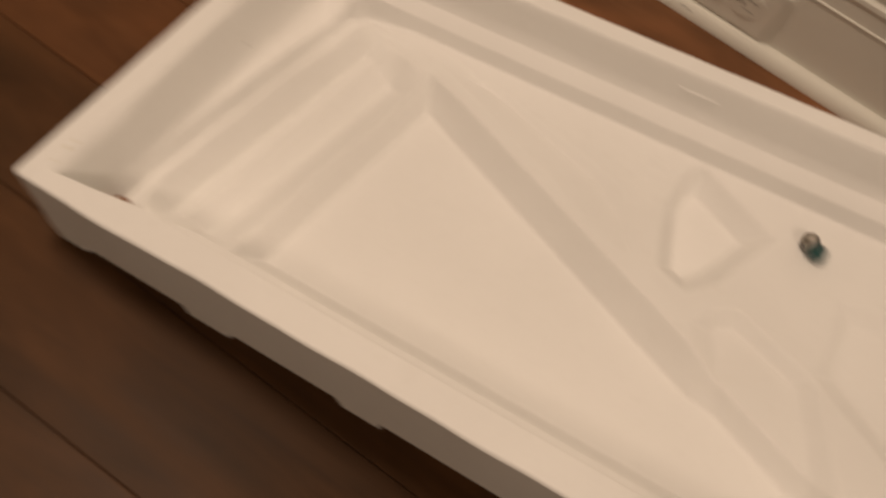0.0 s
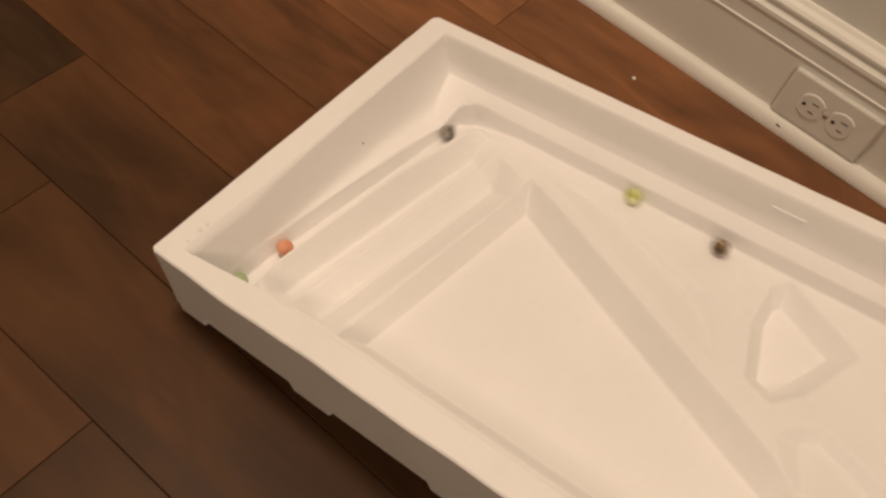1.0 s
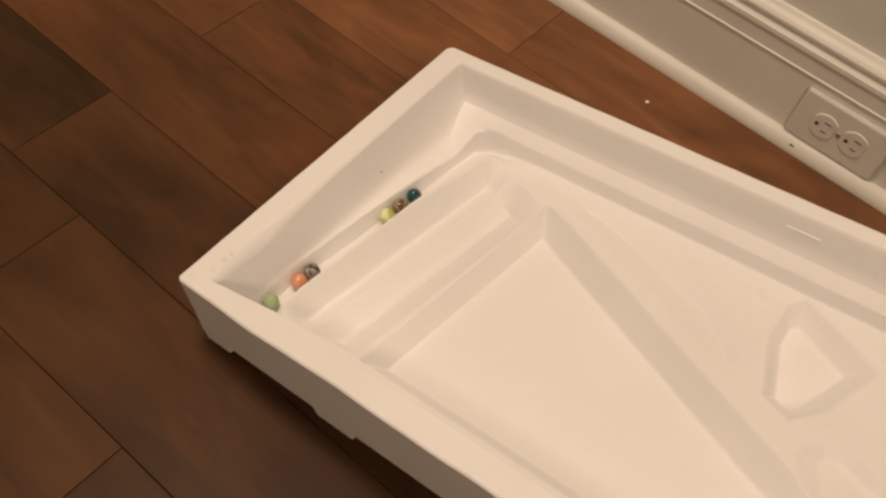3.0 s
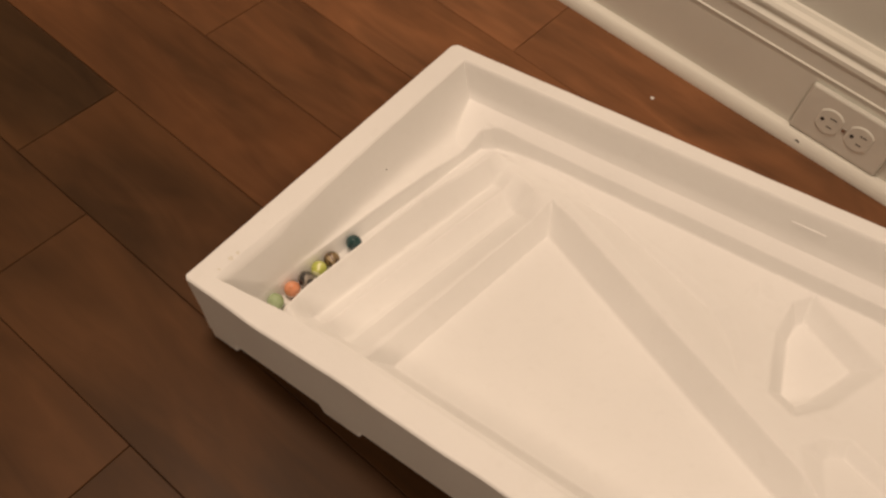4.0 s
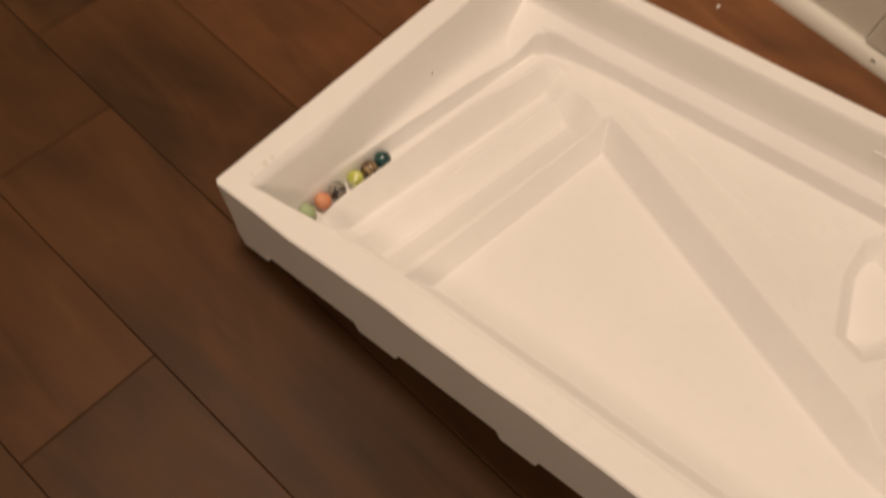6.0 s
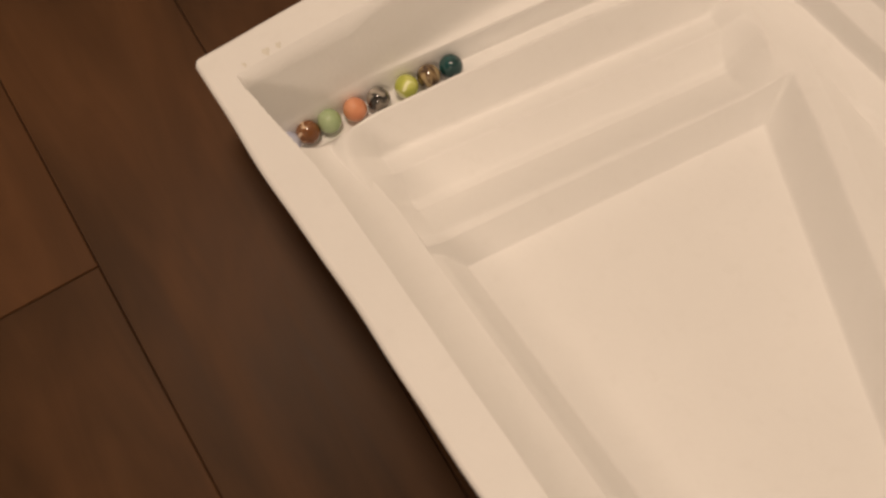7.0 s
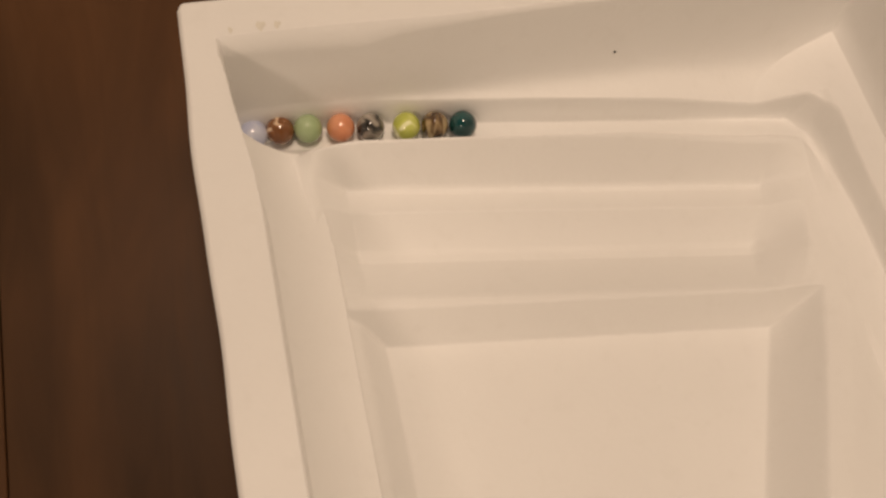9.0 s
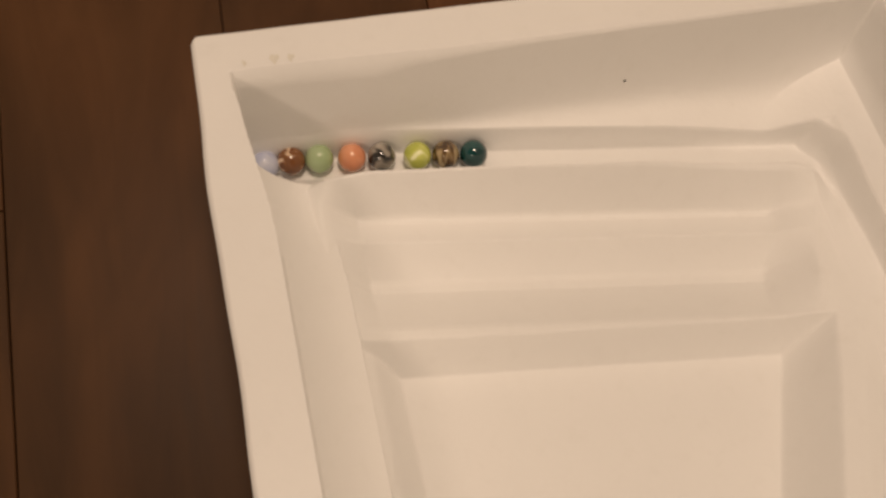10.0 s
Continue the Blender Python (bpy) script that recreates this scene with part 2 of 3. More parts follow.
def relief(u, v):
    """Height of the tray's upper side over its own base."""
    s = u - SKEW * v
    run = running_level(u)
    # the groove's inner edge stands highest half way along
    crown = step(v, 0.040, 0.085) * (1 - 0.65 * step(v, 0.220, 0.310))
    top = 0.0265 + 0.0145 * (1 - step(s, 0.0660, 0.0880)) * crown
    # stepped block beside the low groove: a sunk bar between two falling faces, then a crest over the panel
    along = s - 0.022 * (v - 0.3)
    teeth = np.interp(along, [0.0650, 0.0662, 0.0680, 0.0815, 0.0832, 0.0865, 0.1000, 0.1012, 0.1025, 0.1180, 0.1205, 0.1260, 0.1520, 0.1545, 0.160],
                      [0.0410, 0.0404, 0.0385, 0.0105, 0.0088, 0.0092, 0.0152, 0.0153, 0.0144, 0.0030, 0.0022, 0.0030, 0.0200, 0.0210, 0.0212])
    teeth = teeth - 0.0145 * (1 - crown) * np.interp(along, [0.0650, 0.0815], [1.0, 0.0])
    ends = bevel(v, 0.052, 0.072, 0.06) * (1 - bevel(v + 0.44 * (u - 0.1095), 0.3165, 0.3405, 0.06))
    brim = top + 0.0040 * step(u, 0.190, 0.250) - 0.0065 * step(v, 0.312, 0.334) * (1 - step(u, 0.165, 0.215))
    # the shoulder is low beside the groove and rises along the near wall
    shoulder = 0.0205 + 0.0060 * step(s, 0.070, 0.130)
    brim = brim + (shoulder - brim) * (1 - step(v, 0.044, 0.058))
    block = brim + (teeth - brim) * ends
    # raised part: from the groove to the diagonal ridge, whose back widens into a shallow fan
    edge = np.minimum(0.3215 - 0.44 * (u - 0.206), 0.336)
    soft = 0.013 + 0.011 * step(u, 0.16, 0.22) + 0.36 * np.clip(u - 0.235, 0, 0.17)
    raised = bevel(s, 0.0512, 0.0640, 0.05) * (1 - bevel(v, edge, edge + soft, 0.04))
    h = run + (block - run) * raised
    # sunk panel
    panel = np.minimum.reduce([bevel(s, 0.1548, 0.1716, 0.05), np.interp(v, [0.0455, 0.0490, 0.0640, 0.0660, 0.0805, 0.0825], [0, 0.02, 0.28, 0.34, 0.97, 1]), bevel(-v - 0.428 * (u - 0.212), -0.3045, -0.2818, 0.05)])
    h = h + (-0.0045 - h) * panel
    # pockets in the upper part
    pocket = inside(u, v, [(0.452, 0.352), (0.440, 0.334), (0.441, 0.292), (0.462, 0.229), (0.488, 0.220), (0.508, 0.246), (0.532, 0.312)], [0.016, 0.012, 0.016, 0.026, 0.022, 0.022, 0.019])
    h = h + (-0.0030 - h) * pocket
    # the back of the ridge falls into a fan-shaped hollow
    fan = inside(u, v, [(0.212, 0.3260), (0.254, 0.3370), (0.397, 0.2935), (0.425, 0.262), (0.440, 0.226), (0.420, 0.2280)], [0.012, 0.013, 0.016, 0.016, 0.02, 0.034])
    h = h - 0.0075 * fan * (1 - pocket)
    notch = inside(u, v, [(0.399, 0.297), (0.404, 0.340), (0.440, 0.330), (0.442, 0.290), (0.43, 0.27)], [0.008, 0.008, 0.02, 0.02, 0.02])
    h = h - 0.0036 * notch * (1 - pocket)
    shallow = inside(u, v, [(0.503, 0.196), (0.516, 0.218), (0.533, 0.229), (0.603, 0.203), (0.66, 0.09), (0.54, 0.12)], [0.012, 0.012, 0.012, 0.014, 0.02, 0.02])
    h = h - 0.0115 * shallow
    shallow = inside(u, v, [(0.600, 0.204), (0.596, 0.282), (0.70, 0.31), (0.76, 0.25), (0.74, 0.12)], [0.016, 0.016, 0.016, 0.02, 0.02])
    h = h - 0.0115 * shallow
    # the end wall runs out in a hollow bank down to the groove, narrow at the low corner and wide at the far one
    wall_left = end_wall(v)
    lip = np.maximum(0.0312 + 0.148 * v, wall_left + 0.0026)
    low = np.interp(v, [0.0, 0.20, 0.26, 0.325, 0.36], [0.0290, 0.0300, 0.0285, 0.0215, 0.0215])
    fall = np.clip((u - wall_left) / (lip - wall_left), 0, 1)
    bank = low + (W_RIM - low) * (0.84 * (1 - fall) ** (3.0 + 5.0 * np.clip(v / 0.35, 0, 1)) + 0.16 * (1 - fall) ** 1.3)
    h = np.where(u < lip + 0.0030, np.maximum(h, h + (bank - h) * (1 - bevel(u, lip, lip + 0.0024, 0.10))), h)
    # sloping ledge under the far wall, with a cut corner that turns the marbles
    cut = (v - 0.349) * 0.83 - (u - 0.094) * 0.56
    ledge = np.maximum(bevel(v, 0.3545, 0.3576, 0.1) * step(u, 0.070, 0.088), bevel(cut, 0.0, 0.005, 0.1) * step(u, 0.077, 0.085))
    rise = np.interp(v, [0.340, 0.3576, 0.3705], [0.0335, 0.0360, 0.0455])
    h = h + (np.maximum(h, rise) - h) * ledge
    # in the corner the bank runs up smoothly to the far wall
    corner = 0.0215 + 0.0240 * np.clip((v - 0.312) / 0.0585, 0, 1) ** 1.3
    h = h + (np.maximum(h, corner) - h) * np.maximum(1 - bevel(u, lip, lip + 0.0024, 0.10), step(v, 0.352, 0.357)) * (1 - step(u, 0.088, 0.130)) * step(v, 0.312, 0.330)
    # walls up to the rim
    block_side = bevel(s, 0.0500, 0.0600, 0.1)
    v0 = 0.0182 + 0.0068 * step(u, 0.052, 0.130)
    slant = np.interp(v - v0, [0.0, 0.0012, 0.0030], [W_RIM, 0.0905, 0.0]) + shoulder + 0.026 * (1 - np.clip((v - v0 - 0.003) / 0.031, 0, 1)) ** 2.2
    steep = np.interp(v - v0, [0.0, 0.0010, 0.0035], [W_RIM, 0.0910, 0.0])
    near = np.where(v - v0 < 0.0340, np.minimum(steep + (slant - steep) * block_side, W_RIM), 0.0)
    h = np.maximum(h, near)
    far = np.interp(v, [0.3693, 0.3718, 0.3732, 0.3745], [0.0, 0.0890, 0.0922, W_RIM])
    right = W_RIM * step(u, LEN - 0.045, LEN - 0.025)
    return np.maximum.reduce([h, far, right])


def tray():
    us = np.concatenate([np.linspace(LEFT, 0.065, 110), np.linspace(0.0656, 0.22, 230), np.linspace(0.2212, 0.56, 270), np.linspace(0.5625, LEN, 150)])
    vs = np.concatenate([np.linspace(NEAR, 0.062, 100), np.linspace(0.0630, 0.332, 200), np.linspace(0.3327, FAR, 100)])
    nu, nv = len(us), len(vs)
    uu, vv = np.meshgrid(us, vs, indexing="ij")
    # the grid follows the end wall
    uu = uu + (end_wall(vv) - 0.0438) * np.interp(uu, [LEFT + 0.004, 0.035, 0.048, 0.075], [0, 1, 1, 0])
    hh = relief(uu, vv)
    # rounded, slightly uneven outer edge
    edge = np.minimum.reduce([uu - LEFT, LEN - uu, vv - NEAR, FAR - vv])
    hh = hh - 0.0020 * (1 - np.clip(edge / 0.0028, 0, 1)) ** 2
    hh = hh + 0.00025 * np.sin(uu * 63 + 3 * np.sin(vv * 29)) * np.sin(vv * 71 + 2 * np.sin(uu * 37))
    wave = np.sin(uu * 41.0) * 0.0004 + np.sin(uu * 97.0 + 1.3) * 0.0002
    vv = vv + wave * (1 - np.clip((vv - NEAR) / 0.02, 0, 1))
    # the near side bows out a little beside the low corner
    vv = vv - 0.0012 * np.exp(-((uu - 0.10) / 0.055) ** 2) * (1 - np.clip((vv - NEAR) / 0.03, 0, 1))
    # cut and rounded corners
    for cu, cv, r in ((LEFT, NEAR, 0.0048), (LEFT, FAR, 0.0085)):
        a, b = np.abs(uu - cu), np.abs(vv - cv)
        cut = np.clip(r - (a + b), 0, None)
        uu = uu + cut * 0.5
        vv = vv + cut * 0.5 * (1 if cv == NEAR else -1)
    verts = np.stack([uu, vv, hh], -1).reshape(-1, 3)
    idx = np.arange(nu * nv).reshape(nu, nv)
    quads = np.stack([idx[:-1, :-1], idx[1:, :-1], idx[1:, 1:], idx[:-1, 1:]], -1).reshape(-1, 4)
    loop = np.concatenate([idx[:, 0], idx[-1, 1:], idx[-2::-1, -1], idx[0, -2:0:-1]])
    n = len(loop)
    low = verts[loop].copy()
    low[:, 0] = np.clip(low[:, 0], LEFT + 0.0015, LEN - 0.006)
    low[:, 1] = np.clip(low[:, 1], NEAR + 0.0035, FAR - 0.006)
    low[:, 2] = 0.0130
    base = low.copy()
    base[:, 0] = np.clip(base[:, 0], LEFT + 0.05, LEN - 0.05)
    base[:, 1] = np.clip(base[:, 1], NEAR + 0.05, FAR - 0.05)
    base[:, 2] = -0.009
    k = len(verts)
    allv = np.concatenate([verts, low, base])
    sides = [(loop[(i + 1) % n], loop[i], k + i, k + (i + 1) % n) for i in range(n)]
    under = [(k + (i + 1) % n, k + i, k + n + i, k + n + (i + 1) % n) for i in range(n)]
    me = bpy.data.meshes.new("body")
    me.from_pydata(allv.tolist(), [], quads.tolist() + [tuple(int(a) for a in q) for q in sides] + under + [tuple(range(k + 2 * n - 1, k + n - 1, -1))])
    me.materials.append(FOAM)
    me.polygons.foreach_set("use_smooth", [True] * (len(quads)) + [False] * (2 * n + 1))
    me.update()
    thing = new("packing_tray", None)
    thing.empty_display_size = 0.05
    thing.matrix_world = TRAY
    tagged(thing, "white foam packing tray with moulded ribs, standing aslant", "packing tray")
    body = new("body", me)
    body.parent = thing
    for a, b in [(0.0165, 0.052), (0.152, 0.203), (0.301, 0.345), (0.45, 0.50), (0.60, 0.65), (0.75, 0.80), (0.93, 1.0)]:
        for y0, y1 in ((NEAR + 0.0038, 0.046), (FAR - 0.046, FAR - 0.0065)):
            bm = bmesh.new()
            q = [(a, y0), (b, y0), (b, y1), (a, y1)]
            hi = [bm.verts.new((x, y, 0.0155 if y1 < 0.1 else 0.0045)) for x, y in q]
            lo = [bm.verts.new((x + (0.005 if x == a and a > 0.03 else -0.004 if x == b else 0), y + (0.001 if y == y0 else -0.001), -0.0035)) for x, y in q]
            for i in range(4):
                bm.faces.new((hi[i], lo[i], lo[(i + 1) % 4], hi[(i + 1) % 4]))
            bm.faces.new(lo)
            bm.faces.new(hi[::-1])
            bmesh.ops.recalc_face_normals(bm, faces=bm.faces[:])
            bmesh.ops.bevel(bm, geom=bm.edges[:], offset=0.002, segments=2, affect="EDGES", profile=0.5)
            part("foot", bm, FOAM, thing)
    scuff = box_bm(0.408, 0.4396, -0.0007, 0.0007, -0.0011, 0.0011, 0.0005, 2)
    part("scuff", scuff, FOAM, thing, "raised white scuff", at=pose(0, 0.3709, 0.0735))
    for su, sv, r in ((0.0376, 0.0255, 0.0017), (0.0370, 0.0400, 0.0028), (0.0374, 0.0480, 0.0022)):
        bm = bmesh.new()
        ring = [bm.verts.new((r * (1 + 0.4 * math.sin(3 * a + su * 900)) * math.cos(a), 0.7 * r * (1 + 0.3 * math.cos(2 * a + sv * 700)) * math.sin(a), 0.0)) for a in [k * math.pi / 7 for k in range(14)]]
        bm.faces.new(ring)
        e = 0.0005
        q = relief(np.array([su, su + e, su]), np.array([sv, sv, sv + e]))
        up = Vector((-(q[1] - q[0]) / e, -(q[2] - q[0]) / e, 1.0)).normalized()
        spot = Matrix.Translation(Vector((su, sv, q[0])) + up * 0.0005) @ up.to_track_quat("Z", "Y").to_matrix().to_4x4()
        part("smudge", bm, SMUDGE, thing, "faint grey smudge", at=spot)
    dot = bmesh.new()
    bmesh.ops.create_icosphere(dot, subdivisions=1, radius=0.0008)
    part("speck", dot, SLOT, thing, "dark speck", at=pose(0.0485, 0.2320, 0.0500))
    return thing


tray()


def foam_block():
    """What holds up the high end of the tray."""
    bm = box_bm(-0.03, 0.03, -0.12, 0.12, 0.0, 0.176, 0.003, 2)
    ob = new("foam_block", mesh_of("foam_block", bm, FOAM))
    ob.matrix_world = pose(0.936, 0.19, 0.0002)
    tagged(ob, "plain white foam block propping up the tray", "foam block")


foam_block()


def crumb():
    """A crumb of foam on the floor by the wall."""
    bm = bmesh.new()
    bmesh.ops.create_icosphere(bm, subdivisions=2, radius=0.0023)
    for v in bm.verts:
        v.co *= 1 + 0.35 * noise.noise(v.co * 900)
        v.co.z = max(v.co.z * 0.6, -0.001)
    ob = new("foam_crumb", mesh_of("foam_crumb", bm, FOAM))
    ob.matrix_world = pose(0.1723, 0.5842, 0.001)
    tagged(ob, "tiny white foam crumb lying on the floor", "crumb")


crumb()


# ---------------------------------------------------------------- marbles
RADIUS = 0.008


def marble_material(name, stops, scale, distort, rough=0.06, clear=0.0, stretch=(1, 1, 1)):
    m, n, l, b = material(name, rough, 0.6)
    co = object_coords(n)
    mp = n.new("ShaderNodeMapping")
    mp.inputs["Scale"].default_value = stretch
    l.new(co, mp.inputs["Vector"])
    fac = noise_tex(n, l, scale, 2, 0.4, mp.outputs[0], distort)
    l.new(ramp(n, l, fac, stops), b.inputs["Base Color"])
    b.inputs["Transmission Weight"].default_value = clear
    b.inputs["IOR"].default_value = 1.5
    b.inputs["Coat Weight"].default_value = 0.4
    return m


MARBLES = {
    "pale": (marble_material("pale_blue_glass", [(0.4, (0.60, 0.65, 0.86)), (0.7, (0.86, 0.88, 0.95))], 90, 0.5, 0.05, 0.2), "pale blue clear glass marble in the foam groove"),
    "brown": (marble_material("brown_swirl_glass", [(0.50, (0.19, 0.070, 0.020)), (0.58, (0.25, 0.10, 0.032)), (0.63, (0.72, 0.55, 0.38))], 110, 1.6), "brown glass marble with a cream swirl"),
    "green": (marble_material("milky_green_glass", [(0.4, (0.48, 0.64, 0.34)), (0.7, (0.58, 0.72, 0.44))], 60, 0.4, 0.08, 0.25), "milky light green glass marble"),
    "orange": (marble_material("orange_glass", [(0.4, (0.66, 0.26, 0.13)), (0.7, (0.78, 0.38, 0.22))], 60, 0.4), "opaque orange glass marble"),
    "grey": (marble_material("grey_black_glass", [(0.44, (0.03, 0.028, 0.026)), (0.50, (0.27, 0.24, 0.20)), (0.66, (0.50, 0.46, 0.40))], 80, 1.2, 0.05, 0.2), "clear grey glass marble with black streaks"),
    "lime": (marble_material("yellow_green_glass", [(0.42, (0.45, 0.50, 0.08)), (0.52, (0.58, 0.62, 0.16)), (0.56, (0.85, 0.87, 0.52))], 70, 0.6), "yellow-green glass marble with a pale patch"),
    "olive": (marble_material("olive_striped_glass", [(0.42, (0.07, 0.035, 0.012)), (0.50, (0.22, 0.14, 0.06)), (0.62, (0.46, 0.36, 0.20))], 75, 0.8, 0.06, 0.1, (1, 3, 1)), "olive brown glass marble with tan stripes"),
    "teal": (marble_material("teal_glass", [(0.4, (0.004, 0.055, 0.06)), (0.7, (0.010, 0.10, 0.10))], 70, 0.5, 0.04, 0.3), "dark teal glass marble"),
}


def marble(key):
    mat, label = MARBLES[key]
    bm = bmesh.new()
    bmesh.ops.create_uvsphere(bm, u_segments=32, v_segments=18, radius=RADIUS)
    ob = new("marble", mesh_of("marble", bm, mat, True))
    return tagged(ob, label, "marble", "marbles in the tray")


MARBLE = {k: marble(k) for k in MARBLES}


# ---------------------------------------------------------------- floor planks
# per row: board tone, and the white wall's reflection painted in towards it
ROW_TONE_LIGHT = {-4: 0.15, -3: 0.16, -2: 0.24, -1: 0.30, 0: 0.26, 1: 0.70, 2: 1.10, 3: 1.50, 4: 1.80, 5: 1.75}


def floor():
    width, first = 0.1285, 0.0140
    k0, k1 = int((Y0 - first) / width) - 1, int((WALL_Y - first) / width) + 1
    slab = new("floor", mesh_of("floor", box_bm(X0, X1, Y0, WALL_Y, -0.03, -0.0035), GROUT))
    slab.matrix_world = ROOM
    tagged(slab, "dark brown wood plank floor with narrow recessed joints", "floor", kind="structure")
    rng = random.Random(5)
    joints = {-1: -0.180, -2: 0.045, 0: 0.62, 1: -0.55, 2: 0.62, 3: -0.55, 4: -0.02}
    meshes = {}
    for k in range(k0, k1 + 1):
        y0, y1 = first + k * width, first + (k + 1) * width
        y0, y1 = max(y0, Y0), min(y1, WALL_Y)
        if y1 - y0 < 0.01:
            continue
        length = 0.914
        x = joints.get(k, rng.uniform(-0.9, 0.0)) - 4 * length
        while x < X1:
            a, b = max(x, X0), min(x + length, X1)
            x += length
            if b - a < 0.02:
                continue
            key = (round(b - a, 4), round(y1 - y0, 4))
            if key not in meshes:
                hx, hy, g = key[0] / 2 - 0.00032, key[1] / 2 - 0.00032, 0.0006
                bm = bmesh.new()
                rings = []
                for ix, z in ((0.0, -0.0040), (0.0, -g), (g, 0.0)):
                    rings.append([bm.verts.new((sx * (hx - ix), sy * (hy - ix), z)) for sx, sy in ((-1, -1), (1, -1), (1, 1), (-1, 1))])
                for p, q in zip(rings, rings[1:]):
                    for i in range(4):
                        bm.faces.new((p[i], p[(i + 1) % 4], q[(i + 1) % 4], q[i]))
                bm.faces.new(rings[-1])
                meshes[key] = mesh_of("plank", bm, PLANK)
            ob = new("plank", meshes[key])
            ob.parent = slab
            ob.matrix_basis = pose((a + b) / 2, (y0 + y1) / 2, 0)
            # boards differ, olive brown to redder, plus the row's painted light
            tone_light = ROW_TONE_LIGHT.get(k, rng.uniform(0.0, 1.0)) + rng.uniform(-0.08, 0.08)
            ob.color = (0.60 + 1.25 * tone_light, 0.78 + 0.86 * tone_light + 0.20 * tone_light * tone_light, 0.73 + 0.80 * tone_light + 0.14 * tone_light ** 3, 1)


floor()


# ---------------------------------------------------------------- what moves
def groove(v):
    """Place of a marble lying in the low groove."""
    return max(0.0422 + SKEW * v, 0.0488), v, 0.0095 + RADIUS


def track(u, v=0.346):
    """Place of a marble on the track under the far wall."""
    return u, v, float(running_level(np.array(u))) + RADIUS


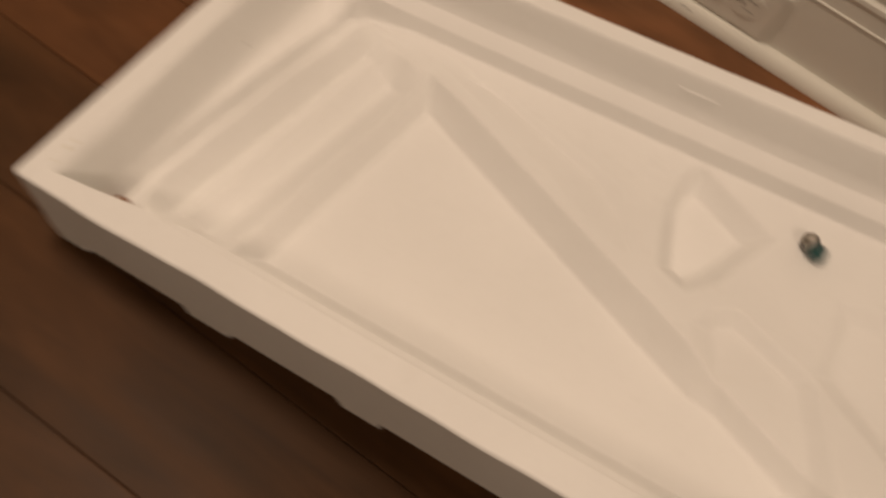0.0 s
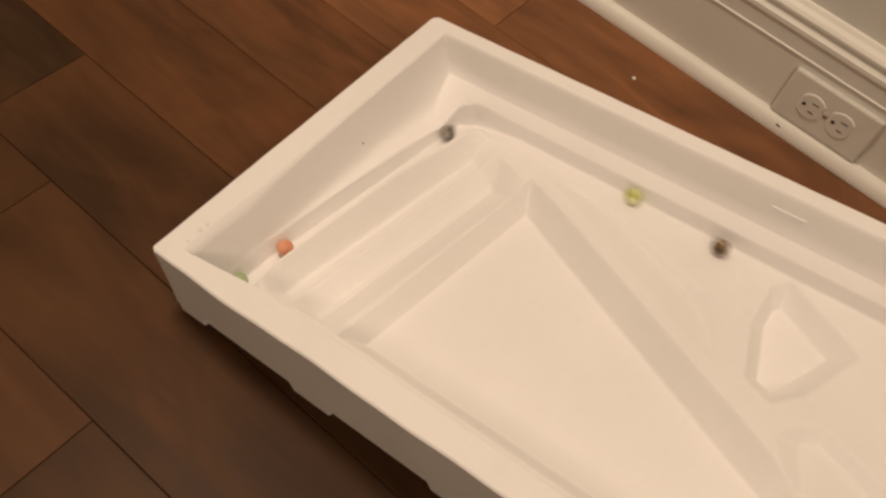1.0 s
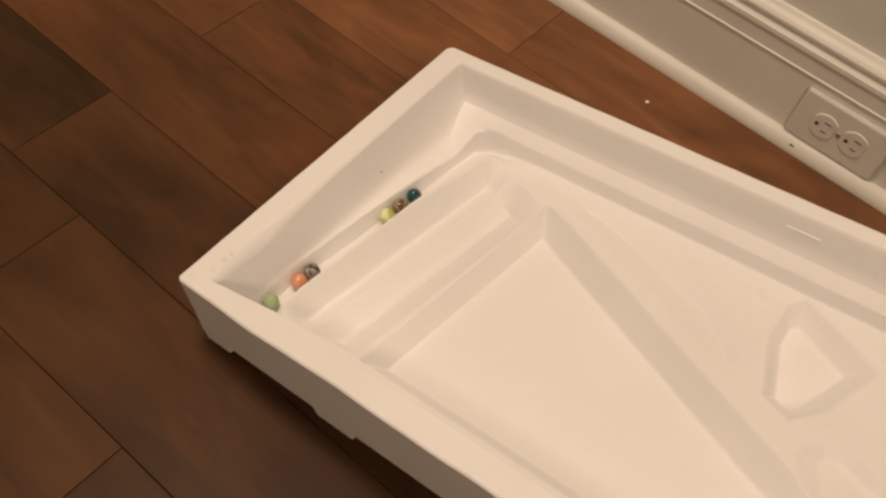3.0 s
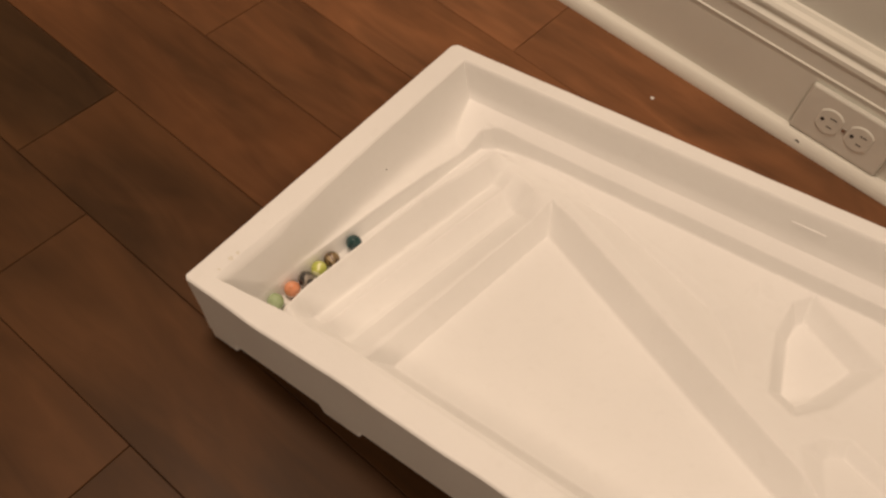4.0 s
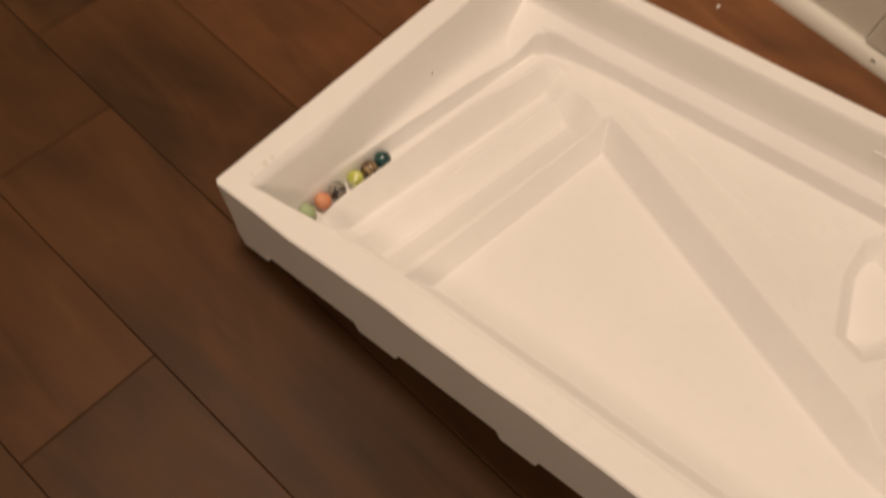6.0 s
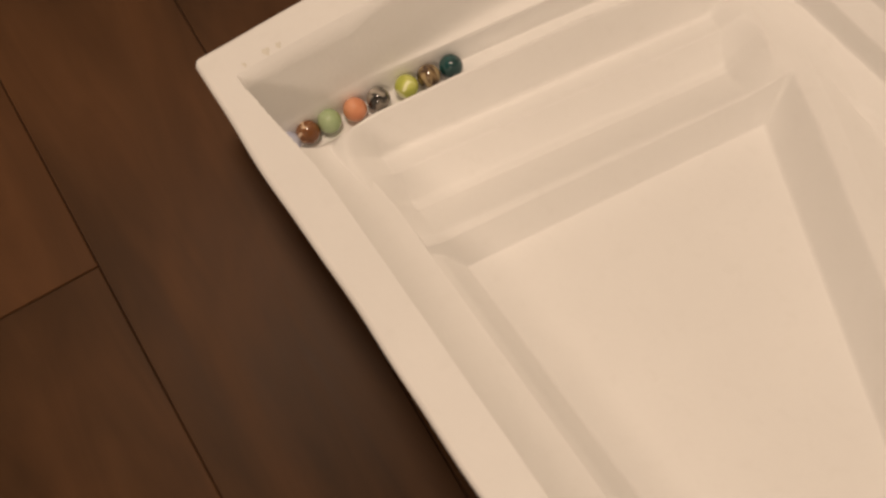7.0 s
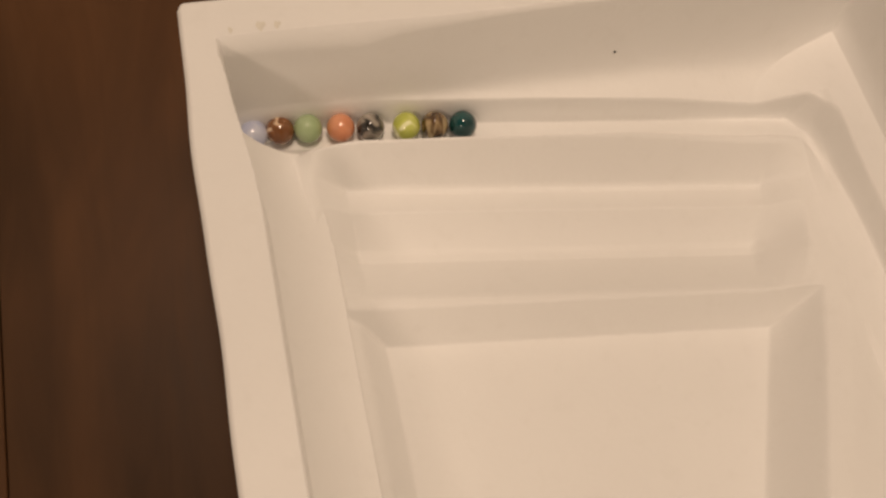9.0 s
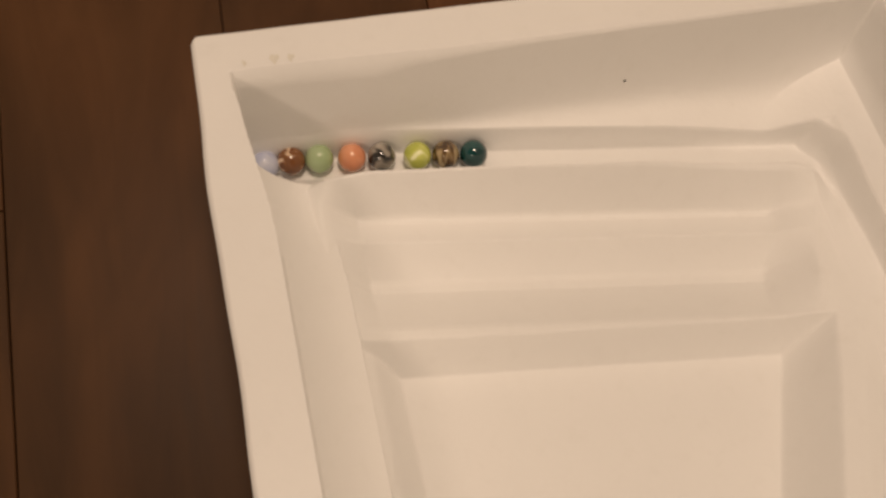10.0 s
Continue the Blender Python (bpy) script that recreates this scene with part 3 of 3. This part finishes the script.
def motions():
    rows = {
        "pale": [(0.0, groove(0.0274)), (10.0, groove(0.0274))],
        "brown": [(0.0, (0.0575, 0.0475, 0.0245)), (0.2, (0.060, 0.045, 0.0265)), (0.45, (0.058, 0.046, 0.0245)), (0.7, groove(0.0425)), (0.9, groove(0.042)), (1.2, groove(0.047)), (1.3, groove(0.052)), (1.4, groove(0.060)), (1.5, groove(0.065)), (1.6, groove(0.060)),
                  (1.7, groove(0.052)), (1.8, groove(0.0465)), (2.5, groove(0.045)), (3.8, groove(0.042)), (10.0, groove(0.042))],
        "green": [(0.0, (0.062, 0.032, 0.0355)), (0.7, (0.061, 0.034, 0.0345)), (0.8, (0.053, 0.048, 0.022)), (0.9, groove(0.0515)), (1.1, groove(0.057)), (1.2, groove(0.0625)), (1.3, groove(0.068)),
                  (1.4, groove(0.082)), (1.5, groove(0.083)), (1.6, groove(0.0805)), (1.8, groove(0.0795)), (1.9, groove(0.077)), (2.0, groove(0.0735)), (2.5, groove(0.0655)),
                  (3.0, groove(0.0625)), (3.8, groove(0.061)), (4.5, groove(0.059)), (5.5, groove(0.0575)), (10.0, groove(0.0575))],
        "orange": [(0.0, groove(0.036)), (0.15, groove(0.038)), (0.3, groove(0.056)), (0.4, groove(0.074)), (0.5, groove(0.087)), (0.6, groove(0.0955)), (0.7, groove(0.1025)), (0.8, groove(0.1055)), (1.0, groove(0.106)),
                   (1.1, groove(0.104)), (1.3, groove(0.1005)), (1.4, groove(0.1035)), (1.5, groove(0.107)), (1.6, groove(0.0985)), (1.7, groove(0.0965)), (1.9, groove(0.0985)),
                   (2.5, groove(0.0985)), (2.9, groove(0.0975)), (3.4, groove(0.087)), (4.0, groove(0.0805)), (4.5, groove(0.0765)), (5.5, groove(0.0755)), (10.0, groove(0.0755))],
        "grey": [(0.0, (0.5575, 0.3175, 0.0265)), (0.1, (0.5085, 0.3225, 0.0265)), (0.2, (0.4515, 0.338, 0.0265)), (0.3, track(0.417, 0.345)), (0.4, track(0.3745, 0.341)), (0.5, track(0.323, 0.339)), (0.6, track(0.270, 0.343)),
                 (0.7, track(0.231, 0.345)), (0.8, track(0.184, 0.346)), (0.9, track(0.123, 0.347)), (1.0, groove(0.3205)), (1.1, groove(0.280)), (1.2, groove(0.2415)), (1.3, groove(0.203)),
                 (1.4, groove(0.165)), (1.5, groove(0.127)), (1.6, groove(0.1225)), (1.7, groove(0.1145)), (1.8, groove(0.1125)), (2.5, groove(0.1145)), (2.9, groove(0.1135)), (3.4, groove(0.103)),
                 (4.0, groove(0.097)), (4.5, groove(0.0925)), (5.5, groove(0.0920)), (10.0, groove(0.0920))],
        "lime": [(0.0, track(0.735, 0.340)), (0.3, track(0.610, 0.345)), (0.5, track(0.5205)), (0.6, track(0.483, 0.342)), (0.7, track(0.438, 0.344)), (0.8, track(0.3995, 0.342)), (0.9, track(0.347, 0.345)), (1.0, track(0.289, 0.349)),
                 (1.1, track(0.222, 0.347)), (1.2, track(0.148, 0.338)), (1.3, track(0.118, 0.340)), (1.4, track(0.0965, 0.337)), (1.6, groove(0.332)), (1.8, groove(0.3315)), (1.9, groove(0.3245)), (2.0, groove(0.316)), (2.1, groove(0.308)),
                 (2.2, groove(0.300)), (2.4, groove(0.286)), (2.5, groove(0.277)), (2.7, groove(0.2505)), (2.9, groove(0.225)), (3.2, groove(0.178)), (3.5, groove(0.138)), (3.8, groove(0.1165)), (4.0, groove(0.1135)),
                 (4.5, groove(0.1122)), (10.0, groove(0.1122))],
        "olive": [(0.0, track(0.805, 0.330)), (0.4, track(0.640, 0.335)), (0.6, track(0.542, 0.335)), (0.7, track(0.513, 0.344)), (0.8, track(0.473, 0.340)), (0.9, track(0.4295, 0.342)), (1.0, track(0.3845, 0.342)), (1.1, track(0.322, 0.345)),
                  (1.2, track(0.261, 0.349)), (1.3, track(0.185, 0.349)), (1.4, track(0.112, 0.348)), (1.5, track(0.119, 0.350)), (1.6, track(0.117, 0.352)), (1.7, track(0.112, 0.3495)), (1.8, track(0.0945, 0.3465)),
                  (1.9, groove(0.341)), (2.0, groove(0.3345)), (2.2, groove(0.322)), (2.4, groove(0.316)), (2.5, groove(0.3055)), (2.7, groove(0.2665)), (2.9, groove(0.242)), (3.2, groove(0.195)), (3.5, groove(0.155)),
                  (3.8, groove(0.1325)), (4.0, groove(0.1295)), (4.5, groove(0.1282)), (10.0, groove(0.1282))],
        "teal": [(0.0, (0.5655, 0.3105, 0.0265)), (0.1, (0.5650, 0.3085, 0.0265)), (0.2, (0.562, 0.307, 0.0265)), (0.6, (0.575, 0.310, 0.0265)), (1.1, track(0.610, 0.335)), (1.3, track(0.566, 0.345)), (1.4, track(0.5348, 0.342)), (1.5, track(0.508, 0.341)),
                 (1.6, track(0.4668, 0.339)), (1.7, track(0.432, 0.346)), (1.8, track(0.401, 0.343)), (1.9, track(0.356, 0.340)), (2.0, track(0.3035, 0.338)), (2.1, track(0.258, 0.346)), (2.2, track(0.220, 0.345)), (2.3, track(0.1725, 0.345)),
                 (2.4, track(0.111, 0.350)), (2.5, groove(0.3215)), (2.6, groove(0.302)), (2.7, groove(0.2885)), (2.9, groove(0.262)), (3.2, groove(0.218)), (3.5, groove(0.185)), (3.8, groove(0.1655)), (4.0, groove(0.158)),
                 (4.2, groove(0.1475)), (4.5, groove(0.1442)), (10.0, groove(0.1442))],
    }
    for i, (key, places) in enumerate(rows.items()):
        keyed, turn, last = [], 40.0 * i, None
        for t, p in places:
            here = TRAY @ Vector(p)
            if last is not None:
                turn += min(70.0, math.degrees((here - last).length / RADIUS))
            last = here
            keyed.append((t, Matrix.Translation(here) @ Matrix.Rotation(radians(turn), 4, Vector((0.5, 0.8, 0.2)).normalized())))
        walk(MARBLE[key], keyed)


motions()
